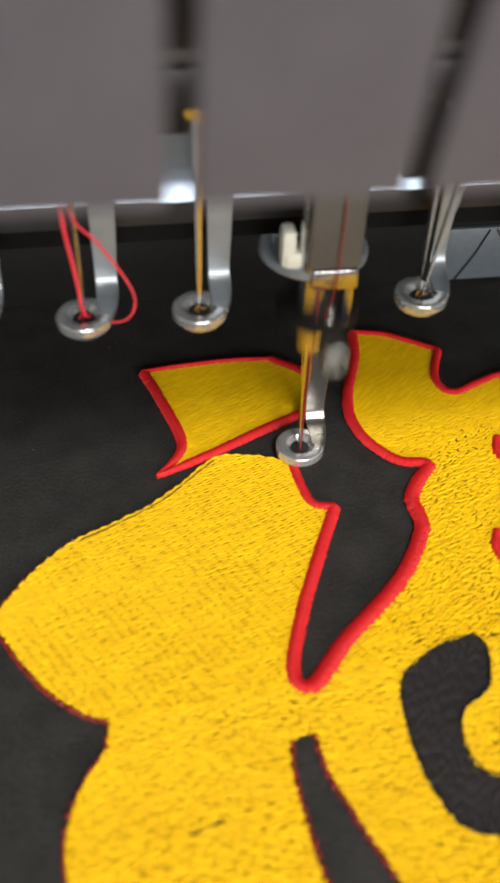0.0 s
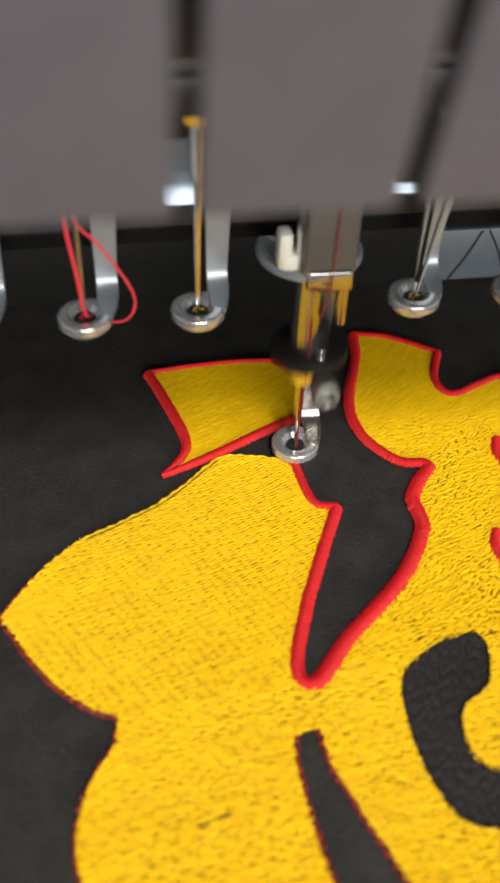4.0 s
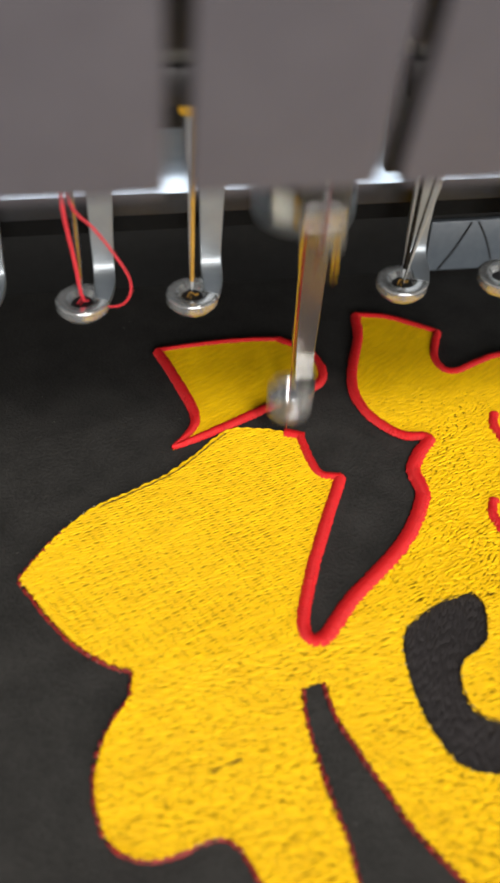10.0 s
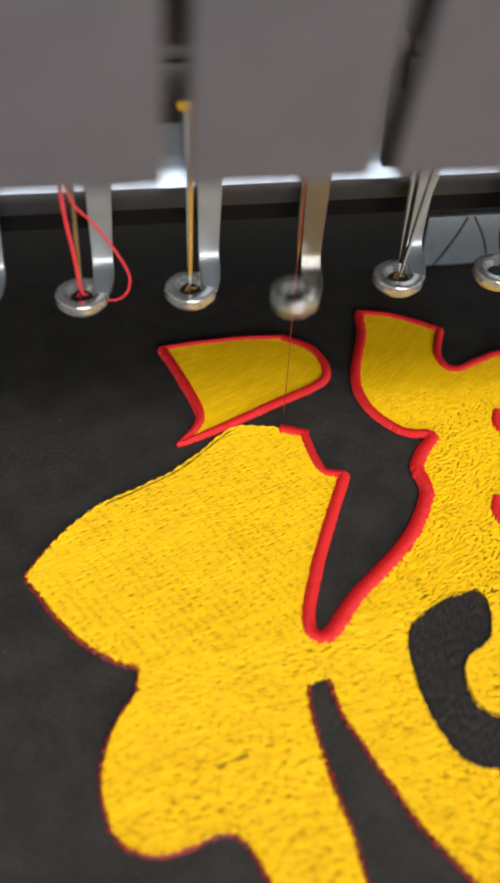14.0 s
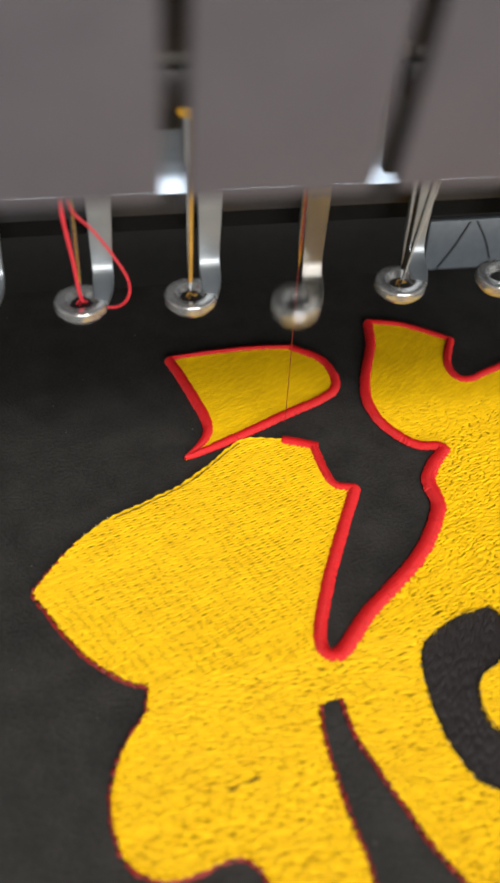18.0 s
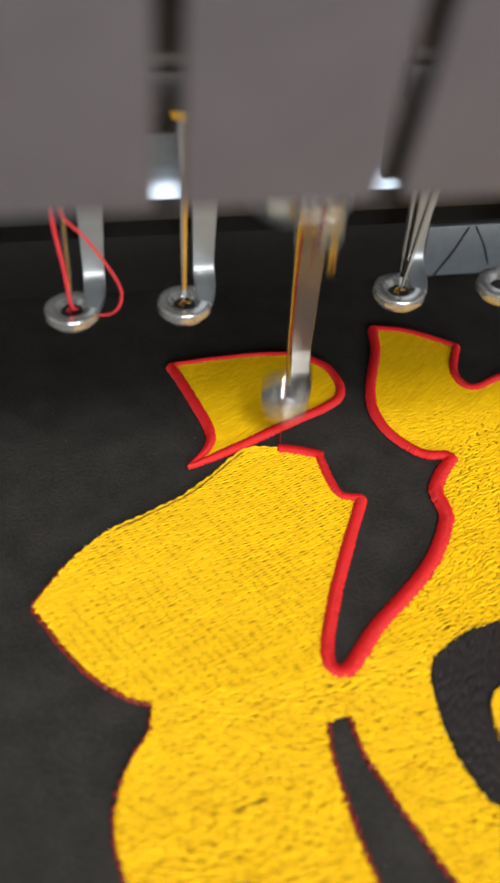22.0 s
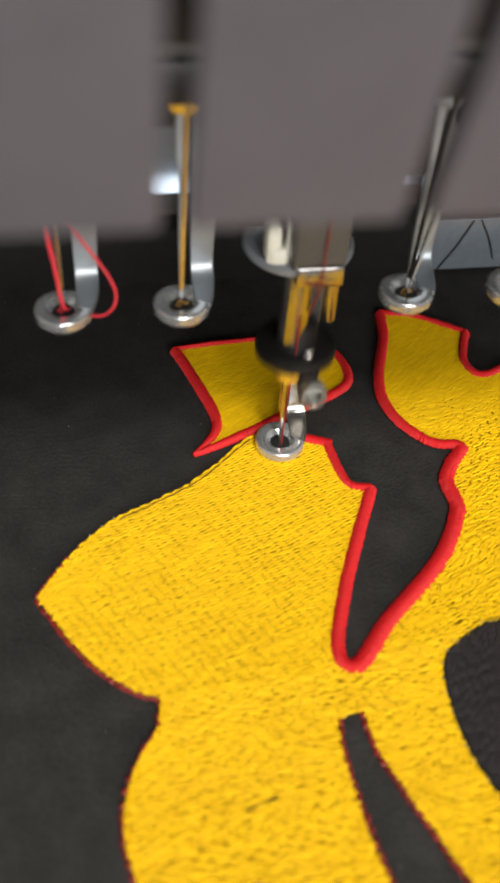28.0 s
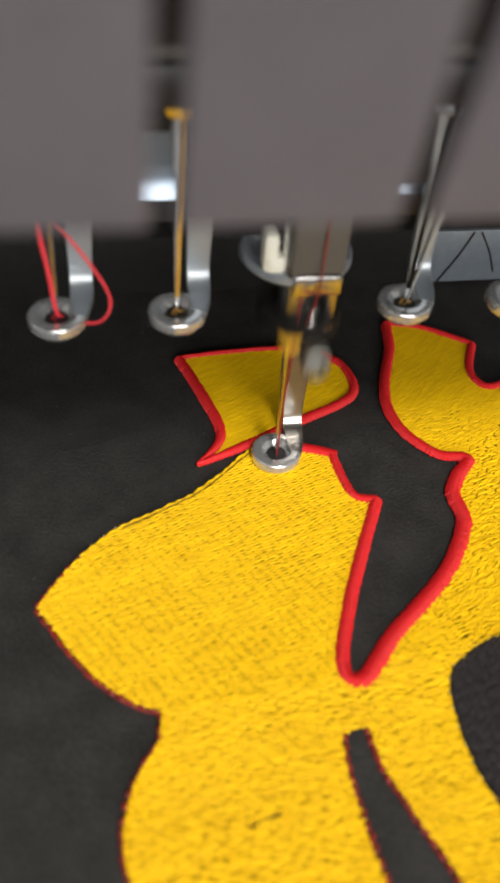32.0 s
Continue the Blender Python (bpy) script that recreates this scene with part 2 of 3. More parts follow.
# ---- the workshop: floor, walls, ceiling, machine table ----
def room():
    bm = box(-2500, 2500, -2000, 2000, -1050, -1000)
    tagged(link_mesh("floor", bm, FLOOR_PAINT), "grey painted concrete workshop floor", "floor", kind="structure")
    bm = box(-2500, 2500, -2000, 2000, 1500, 1550)
    tagged(link_mesh("ceiling", bm, WALL_PAINT), "pale painted workshop ceiling", "ceiling", kind="structure")
    # opening and frame added out of view for the fill lamp
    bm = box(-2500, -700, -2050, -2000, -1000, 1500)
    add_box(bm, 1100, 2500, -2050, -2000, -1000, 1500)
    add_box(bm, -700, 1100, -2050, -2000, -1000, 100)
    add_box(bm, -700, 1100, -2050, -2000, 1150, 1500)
    tagged(link_mesh("wall_south", bm, WALL_PAINT), "pale painted workshop wall with an added opening for the fill lamp", "wall", kind="structure")
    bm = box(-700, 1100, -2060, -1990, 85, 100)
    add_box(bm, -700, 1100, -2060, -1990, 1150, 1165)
    tagged(link_mesh("fill_opening_frame", bm, WALL_PAINT), "white painted frame, added unseen round the fill lamp's opening", "window", kind="structure")
    for name, b in (("wall_north", (-2500, 2500, 2000, 2050)), ("wall_west", (-2550, -2500, -2000, 2000)), ("wall_east", (2500, 2550, -2000, 2000))):
        tagged(link_mesh(name, box(*b, -1000, 1500), WALL_PAINT), "pale painted workshop wall", "wall", kind="structure")


room()


# ---- the design on the cloth: lines in millimetres, measured from the second needle ----
TOP = [(-28.8, -29.6), (-25.7, -25.1), (-21.3, -19.9), (-16.3, -16.0), (-10.6, -13.3), (-4.8, -10.4), (-0.1, -6.6), (3.7, -3.2), (6.5, -0.8), (11.0, -0.9), (15.8, -2.2), (19.2, -3.8)]
NOTCH = [(19.2, -3.8), (19.8, -9.4), (21.0, -13.3), (24.2, -14.3)]
GAP_LEFT = [(24.2, -14.3), (20.4, -22.4), (16.4, -31.2), (13.2, -39.6), (12.3, -43.4), (12.7, -45.4), (14.0, -46.2)]
GAP_RIGHT = [(14.0, -46.2), (15.7, -45.2), (17.8, -42.7), (21.3, -38.8), (28.0, -32.9), (32.7, -27.9), (36.4, -21.8), (37.4, -18.8), (37.1, -14.2), (39.2, -10.4), (41.3, -8.1), (42.1, -7.0)]
RIGHT_EDGE = [(42.1, -7.0), (40.9, -6.1), (37.2, -5.3), (33.2, -0.5), (31.5, 5.8), (32.5, 12.9), (35.9, 22.7), (37.0, 29.9)]
RIGHT_TOP = [(37.0, 29.9), (43.1, 28.4), (48.1, 25.4), (52.0, 22.6)]
RIGHT_NOTCH = [(52.0, 22.6), (49.4, 16.1), (49.7, 11.9), (52.0, 10.5), (57.1, 12.7), (62.0, 14.3), (68, 13), (76, 8)]
FLAG_TOP = [(-3.8, 22.6), (3.6, 23.5), (12.5, 24.0), (20.0, 23.6)]
FLAG_END = [(20.0, 23.6), (25.1, 19.5), (26.7, 14.3), (25.7, 10.4), (22.3, 7.9)]
FLAG_LOW = [(22.3, 7.9), (14.9, 4.5), (6.1, 0.1), (-3.3, -4.2)]
FLAG_LEFT = [(-3.3, -4.2), (0.6, 0.2), (1.4, 4.5), (-0.3, 11.6), (-2.3, 18.2), (-3.8, 22.6)]
LOWER_LEFT = [(-28.8, -29.6), (-25.6, -35.1), (-21.2, -41.6), (-16.6, -45.7), (-12.7, -47.7)]
LOBE = [(-12.7, -47.7), (-13.4, -52.1), (-15.8, -55.2), (-17.9, -59.8), (-18.6, -64.3), (-17.9, -69.5), (-16.0, -72.5), (-13.0, -74.1), (-8.9, -73.8), (-6.0, -72.8), (-3.2, -72.5), (-1.3, -74.1), (0.3, -77.3), (2, -84), (2, -95)]
BAND_LEFT = [(10.1, -53.3), (9.6, -57.6), (10.0, -63.4), (10.8, -70.4), (11.5, -74.1), (11.9, -80), (12.5, -95)]
BAND_RIGHT = [(13.7, -52.7), (14.3, -58.1), (16.1, -63.3), (18.5, -69.1), (20.7, -74.6), (23.9, -80), (33, -95)]
HOOK_OUT = [(39.0, -40.4), (34.2, -41.4), (30.1, -43.5), (27.0, -46.1), (25.9, -49.8), (25.6, -55.2), (26.2, -60.5), (27.8, -65.7), (30.1, -68.3), (33.5, -69.1), (40, -68), (46, -63)]
HOOK_IN = [(39.0, -40.4), (40.2, -42.7), (39.3, -47.6), (37.8, -49.8), (35.1, -51.4), (33.4, -53.1), (32.7, -56.1), (33.2, -59.7), (36.0, -61.8), (40, -61.5), (46, -63)]


def chain(*lines):
    out = []
    for line in lines:
        out += [(v.x, v.y) for v in spline(line, 0.8)][:-1]
    return out


def back(line):
    return list(reversed(line))


FIELD = chain(TOP, NOTCH, GAP_LEFT, GAP_RIGHT, RIGHT_EDGE, RIGHT_TOP, RIGHT_NOTCH) + [(84, -2), (84, -95)] + chain(back(BAND_RIGHT)) + [(13.7, -52.7)] + chain(BAND_LEFT) + [(12.5, -95)] + chain(back(LOBE), back(LOWER_LEFT))
HOOK = chain(HOOK_OUT, back(HOOK_IN))
FLAG = chain(FLAG_TOP, FLAG_END, FLAG_LOW, FLAG_LEFT)


def rows_in(loops, angle, pitch, offset=0.0):
    """Parallel lines at the angle, cut by the loops (even-odd): pairs of points along each."""
    ca, sa = math.cos(radians(angle)), math.sin(radians(angle))
    turned_loops = [np.array([(x * ca + y * sa, -x * sa + y * ca) for x, y in loop]) for loop in loops]
    low, high = min(l[:, 1].min() for l in turned_loops), max(l[:, 1].max() for l in turned_loops)
    k, y = 0, low + offset
    while y < high:
        xs = []
        for l in turned_loops:
            m = np.roll(l, -1, axis=0)
            hit = (l[:, 1] <= y) != (m[:, 1] <= y)
            a, b = l[hit], m[hit]
            xs += list(a[:, 0] + (y - a[:, 1]) / (b[:, 1] - a[:, 1]) * (b[:, 0] - a[:, 0]))
        xs.sort()
        for x0, x1 in zip(xs[::2], xs[1::2]):
            yield k, y, x0, x1, ca, sa
        y += pitch
        k += 1


def fill(st, loops, angle, pitch, length, width, zone, rng, low, high, wander=0.06, end=0.35, free=False, loose=0.07, uneven=0.05, taper=0.16, stagger=0.62, patchy=0.0, gaps=1.0, fade=None):
    """Rows of stitches; their ends step from row to row, or fall freely; they overrun the outline a little."""
    for k, y, x0, x1, ca, sa in rows_in(loops, angle, pitch):
        shift = rng.random() if free else k * stagger + rng.uniform(-loose, loose)
        x = (math.floor(x0 / length - shift) + shift) * length
        x0, x1 = x0 - rng.uniform(-0.1, 0.3), x1 + rng.uniform(-0.1, 0.3)
        while x < x1:
            step = length * (rng.uniform(0.6, 1.3) if free else 1.0)
            a, b = max(x, x0), min(x + step, x1)
            x += step
            if b - a < 0.3:
                continue
            j = rng.uniform(-wander, wander)
            i = j + rng.uniform(-wander, wander) * 0.8
            p = (a * ca - (y + j) * sa, a * sa + (y + j) * ca)
            q = (b * ca - (y + i) * sa, b * sa + (y + i) * ca)
            if zone(((p[0] + q[0]) / 2, (p[1] + q[1]) / 2)):
                g = patchy * noise.noise(Vector((p[0] * 0.13, p[1] * 0.13, 8)))
                much = fade(p) if fade else 1.0
                if rng.random() > gaps * much * (1 - 1.5 * g):
                    g = 0.95 - end
                st.add(p, q, width, low + g * 0.35 + rng.uniform(-0.04, 0.04), high + rng.uniform(-uneven, uneven) * much, 4, min(0.95, max(0.08, end + g)), taper)


def satin(st, line, width, pitch, rng, low=0.25, high=0.95, ends=(1.0, 1.0)):
    path = spline(line, pitch)
    n = len(path)
    for i, c in enumerate(path):
        d = (path[min(i + 2, n - 1)] - path[max(i - 2, 0)]).normalized()
        side = Vector((-d.y, d.x, 0))
        u = i / max(1, n - 1)
        w = width * (1 - (1 - ends[0]) * (1 - u) ** 6 - (1 - ends[1]) * u ** 6) / 2
        slant = d * 0.12
        a = c + side * (w + rng.uniform(-0.13, 0.08)) - slant
        b = c - side * (w + rng.uniform(-0.13, 0.08)) + slant
        st.add(a, b, pitch * 2.2, low, high + rng.uniform(-0.026, 0.026), 5)


def running(st, line, length, gap, width, rng, shift=0.0, low=0.15):
    path = spline(line, 0.25)
    step, k = max(2, int((length + gap) / 0.25)), 0
    span = max(1, int(length / 0.25))
    while k + span < len(path):
        a, b = path[k], path[k + span]
        d = (b - a).normalized()
        s = Vector((-d.y, d.x, 0)) * (shift + rng.uniform(-0.12, 0.12))
        st.add(a + s, b + s, width, low, 0.62)
        k += step + rng.choice((0, 0, 1, 1, 2))


def slab(loops, z0, z1):
    bm = bmesh.new()
    edges = []
    for loop in loops:
        vs = [bm.verts.new((x, y, z1)) for x, y in loop]
        edges += [bm.edges.new((a, b)) for a, b in zip(vs, vs[1:] + vs[:1])]
    bmesh.ops.triangle_fill(bm, use_beauty=True, use_dissolve=False, edges=edges)
    r = bmesh.ops.extrude_face_region(bm, geom=list(bm.faces))
    bmesh.ops.translate(bm, vec=(0, 0, z0 - z1), verts=[v for v in r["geom"] if isinstance(v, bmesh.types.BMVert)])
    return bm


def embroidered_cloth():
    rng = random.Random(7)
    cloth = thing("embroidered_cloth", (0, 0, 0), "black twill cloth with a yellow design edged in red satin stitch", "cloth")
    bm = bmesh.new()
    bmesh.ops.create_grid(bm, x_segments=90, y_segments=90, size=150)
    for v in bm.verts:
        v.co.y -= 92
        v.co.z = -0.05 + 0.22 * noise.noise(Vector((v.co.x * 0.03, v.co.y * 0.03, 3))) - 0.25
    r = bmesh.ops.extrude_face_region(bm, geom=list(bm.faces))
    bmesh.ops.translate(bm, vec=(0, 0, -0.7), verts=[v for v in r["geom"] if isinstance(v, bmesh.types.BMVert)])
    part("twill_ground", bm, CLOTH, cloth, "black woven twill ground")
    part("underlay", slab([FIELD, HOOK], -0.3, 0.08), GAP_YELLOW, cloth, "yellow underlay beneath the fill, darkened for the shade between stitches", smooth=False)
    part("underlay", slab([FLAG], -0.3, 0.08), GAP_YELLOW, cloth, "yellow underlay beneath the fill, darkened for the shade between stitches", smooth=False)

    def right_side(p):
        return p[0] > 25 and p[1] > -38 + 0.25 * (p[0] - 25) or p[0] > 31 and p[1] > -41

    def lower(p):
        return not right_side(p) and p[1] < -46 + 0.1 * p[0] + 3.0 * noise.noise(Vector((p[0] * 0.22, p[1] * 0.22, 5)))

    left, right, upper, low, flag = (Stitches() for _ in range(5))
    fill(left, [FIELD, HOOK], 19, 0.27, 3.0, 0.35, lambda p: not right_side(p) and not lower((p[0], p[1] + 0.6)), rng, 0.08, 0.43, 0.05, 0.2, False, 0.06, 0.04, 0.29, 0.48, patchy=0.3, gaps=0.66)
    fill(right, [FIELD, HOOK], 22, 0.27, 1.9, 0.36, lambda p: right_side(p) and p[1] < 7 + 3 * noise.noise(Vector((p[0] * 0.2, p[1] * 0.2, 0))), rng, 0.14, 0.43, 0.08, 0.35, True, uneven=0.12, taper=0.3, patchy=0.5, gaps=0.55, fade=lambda p: min(1.0, max(0.12, (8 - p[1]) / 16)))
    fill(upper, [FIELD, HOOK], 38, 0.26, 2.6, 0.5, lambda p: right_side(p) and p[1] >= 5 + 3 * noise.noise(Vector((p[0] * 0.2, p[1] * 0.2, 0))), rng, 0.34, 0.39, 0.04, 0.95, True, uneven=0.02)
    fill(low, [FIELD, HOOK], 5, 0.27, 3.0, 0.36, lower, rng, 0.1, 0.43, 0.06, 0.3, False, 0.22, 0.05, 0.32, 0.45, 0.3, 0.6)
    fill(flag, [FLAG], 32, 0.26, 2.8, 0.5, lambda p: True, rng, 0.34, 0.39, 0.04, 0.95, True, uneven=0.02)
    upper.build("fill_stitches", YELLOW, cloth, "yellow fill stitches, close and smooth")
    left.build("fill_stitches", YELLOW, cloth, "yellow fill stitches in slanting rows")
    right.build("fill_stitches", YELLOW, cloth, "yellow fill stitches, dense and mottled")
    low.build("fill_stitches", YELLOW, cloth, "yellow fill stitches in level rows")
    flag.build("fill_stitches", YELLOW, cloth, "yellow fill stitches")

    for lines, w in (((NOTCH,), 1.7), ((GAP_LEFT,), 2.15), ((GAP_RIGHT,), 2.65), ((RIGHT_EDGE,), 2.05), ((RIGHT_TOP,), 1.3), ((RIGHT_NOTCH,), 1.7), ((FLAG_TOP,), 0.9), ((FLAG_END,), 1.9), ((FLAG_LOW,), 2.0), ((FLAG_LEFT,), 2.1)):
        st = Stitches()
        for line in lines:
            satin(st, line, w, 0.21, rng, ends=(0.25 if line is FLAG_LEFT else 1.0, 0.25 if line is FLAG_LOW else 1.0))
        st.build("satin_border", RED, cloth, "raised red satin stitch border")
    for line in ([(55.6, -2.0), (54.6, -5.0), (55.0, -9.0)], [(48.6, -22.5), (47.4, -25.5), (48.0, -29.0)]):
        st = Stitches()
        satin(st, line, 2.0, 0.36, rng)
        st.build("satin_border", RED, cloth, "raised red satin stitch border")
    for line, inset in ((LOWER_LEFT, -0.28), (LOBE, -0.3), (BAND_LEFT, 0.32), (BAND_RIGHT, -0.32), (TOP[:3], 0.2)):
        st = Stitches()
        running(st, line, 1.25, 0.0, 0.72, rng, inset)
        running(st, line, 1.4, 0.2, 0.4, rng, inset * 1.5, 0.0)
        st.build("edge_stitches", DARK_RED, cloth, "fine dark red running stitches along the edge")
    for line, inset in ((TOP[3:9], -0.55), (HOOK_OUT, 0.15), (HOOK_IN, -0.15)):
        st = Stitches()
        running(st, line, 2.6, -0.3, 0.2, rng, inset, 0.5)
        st.build("edge_stitches", BLACK_THREAD, cloth, "fine black running stitches along the edge")
    # the pale bobbin thread shows in places at the rim
    for line, inset in ((TOP[1:4], 0.35), (LOBE[8:11], -0.3), (HOOK_OUT[1:], -0.1), (HOOK_IN[3:8], 0.1)):
        st = Stitches()
        running(st, line, 0.45, 2.0, 0.22, rng, inset, 0.38)
        st.build("bobbin_stitches", BOBBIN, cloth, "pale bobbin thread showing at the rim")
    dark = Stitches()
    fill(dark, [HOOK], 62, 0.3, 2.6, 0.4, lambda p: True, rng, -0.05, 0.1, 0.05, 0.9, True)
    dark.build("fill_stitches", FADED_BLACK, cloth, "black fill stitches inside the hook shape")
    for line in (TOP, LOBE):
        st = Stitches()
        running(st, line, 2.4, -0.6, 0.42, rng, 0.0, 0.3)
        st.build("edge_stitches", YELLOW, cloth, "yellow running stitches that close the edge of the fill")
    # a snag in the level rows; stitches in the gap colour draw its dark parting
    snag = Stitches()
    for k in range(5):
        snag.add((-3.8 + 0.8 * k, -64.1 + 0.3 * k), (-2.6 + 0.8 * k, -63.8 + 0.3 * k + rng.uniform(-0.25, 0.25)), 0.42, 0.32, 0.46)
    snag.build("snagged_stitches", GAP_YELLOW, cloth, "dark yellow stitches that draw the gap of a snag")
    lint = Stitches()
    for _ in range(40):
        x, y, a = rng.uniform(-60, 60), rng.uniform(-95, 40), rng.uniform(0, 6.28)
        n = rng.uniform(0.12, 0.4)
        lint.add((x, y), (x + n * math.cos(a), y + n * math.sin(a)), rng.uniform(0.05, 0.11), -0.2, 0.05)
    lint.build("lint", LINT, cloth, "stray pale lint on the twill")
    return cloth


CLOTH_THING = embroidered_cloth()

# stitches sewn during the shot: each rises out of the cloth as the needle leaves it
NEW_STITCHES = []


def new_stitches():
    path = spline([(19.8, -3.9), (17.6, -2.9), (15.8, -2.2), (12.0, -1.2), (9.4, -1.0)], 0.21)
    for i, c in enumerate(path):
        st = Stitches()
        a, b = (0.25, 1.05), (-0.25, -1.05)
        st.add(a, b, 0.5, 0.25, 0.95, 5)
        me = bpy.data.meshes.new("satin_stitch")
        me.from_pydata(st.verts, [], st.faces)
        me.materials.append(RED)
        me.shade_smooth()
        ob = new("satin_stitch", me)
        ob.parent = CLOTH_THING
        NEW_STITCHES.append((ob, c.x, c.y, -0.5 + 32.5 * i / (len(path) - 1)))


new_stitches()


# ---- the machine ----
NEEDLE_GAP = 16.5
FOOT_UP, BAR_UP = 30.2, 46.0


def foot_parts(foot, thread):
    """Presser foot; its origin is the needle line at the underside of the ring when down."""
    bm = turned([(1.55, -0.6), (1.55, 0.95), (2.25, 1.68), (2.36, 1.76), (2.5, 1.8), (3.55, 1.84), (3.72, 1.82), (3.88, 1.74), (3.99, 1.6), (4.04, 1.42), (4.04, 0.36), (3.9, 0.2), (3.3, -0.6)], 48, close=True)
    ring = part("ring", bm, RING, foot, "polished steel ring with a round needle hole")
    # added dark sleeve stands in for the shade within the needle hole
    part("bore_shade", turned([(1.5, -0.45), (1.5, 0.98), (1.56, 0.98)], 32), DARK_STEEL, ring, "dark sleeve for the shade inside the ring's hole")
    bm = bmesh.new()
    # a flat tongue from the ring backwards, then a bend and a tall upright
    profile = [(-1.2, 1.42), (0.2, 1.5), (2.0, 1.54), (3.2, 1.56), (4.4, 1.72), (5.4, 2.25), (6.1, 3.25), (6.42, 4.8), (6.5, 7.4), (6.5, 20.0), (6.5, 35.4)]
    smooth_path = spline(profile, 0.5)
    rings = []
    n = len(smooth_path)
    for i, q in enumerate(smooth_path):
        d = (smooth_path[min(i + 1, n - 1)] - smooth_path[max(i - 1, 0)]).normalized()
        nor = Vector((0, -d.y, d.x))
        c = Vector((0, q.x, q.y))
        u = min(1.0, max(0.0, (q.x + 1.2) / 6.5))
        top = max(0.0, q.y - 5) / 25
        x0 = 1.9 - 0.2 * top + max(0.0, 0.4 - q.x) ** 2 * 0.75
        x1 = 3.95 + 1.25 * (1 - (1 - u) ** 2) + 1.0 * top
        h = 0.38 + 0.1 * u
        rings.append([bm.verts.new(c + nor * k + Vector((x, 0, 0))) for x, k in ((x0, h - 0.14), (x0 + 0.14, h), (x1 - 0.14, h), (x1, h - 0.14), (x1, -h), (x0, -h))])
    for a, b in zip(rings, rings[1:]):
        for k in range(6):
            bm.faces.new((a[k], a[(k + 1) % 6], b[(k + 1) % 6], b[k]))
    bm.faces.new(rings[0])
    bm.faces.new(rings[-1])
    part("shank", bm, REFLECTIVE if thread is RED else STEEL, foot, "flat steel shank bent upright behind the ring")
    part("holder", box(-1.6, 5.9, -3.4, 1.2, 38.3, 58, bevel=0.5), HOLDER, foot, "dull grey block that carries the shank")
    part("flange", box(-1.0, 5.6, -3.55, 1.2, 35.0, 38.2, bevel=0.25), CHROME, foot, "polished steel flange under the block")
    part("guide_rod", turned([(0.8, 27.4), (0.95, 27.8), (0.95, 35.3)], 16, (4.9, -1.2, 0)), CHROME, foot, "polished steel guide rod")
    washer_ring = turned([(2.6, 35.5), (7.6, 35.5), (8.1, 36.0), (8.1, 36.7), (7.7, 37.1), (6.4, 37.0), (6.0, 36.6), (2.6, 36.6)], 48, (0.9, 5.6, 0), close=True)
    for v in washer_ring.verts:
        v.co.y = min(v.co.y, 8.6 + 0.02 * (v.co.y - 8.6))
    washer = part("washer", washer_ring, STEEL, foot, "round steel washer")
    bm = box(-4.9, -2.7, -0.4, 2.9, 36.7, 42.8, bevel=0.8)
    add_box(bm, -4.5, -0.6, -0.8, 2.7, 36.7, 39.6, bevel=0.9)
    add_box(bm, -2.0, -0.5, -0.6, 2.6, 37.1, 40.6, bevel=0.6)
    part("cushion", bm, NYLON, washer, "white nylon cushion")
    if thread is RED:
        part("thread", tube([(2.9, -4.0, 60), (2.6, -4.0, 46), (2.2, -4.3, 36), (1.2, -3.6, 30)], 0.12), DARK_RED, foot, "red thread running down before the block")


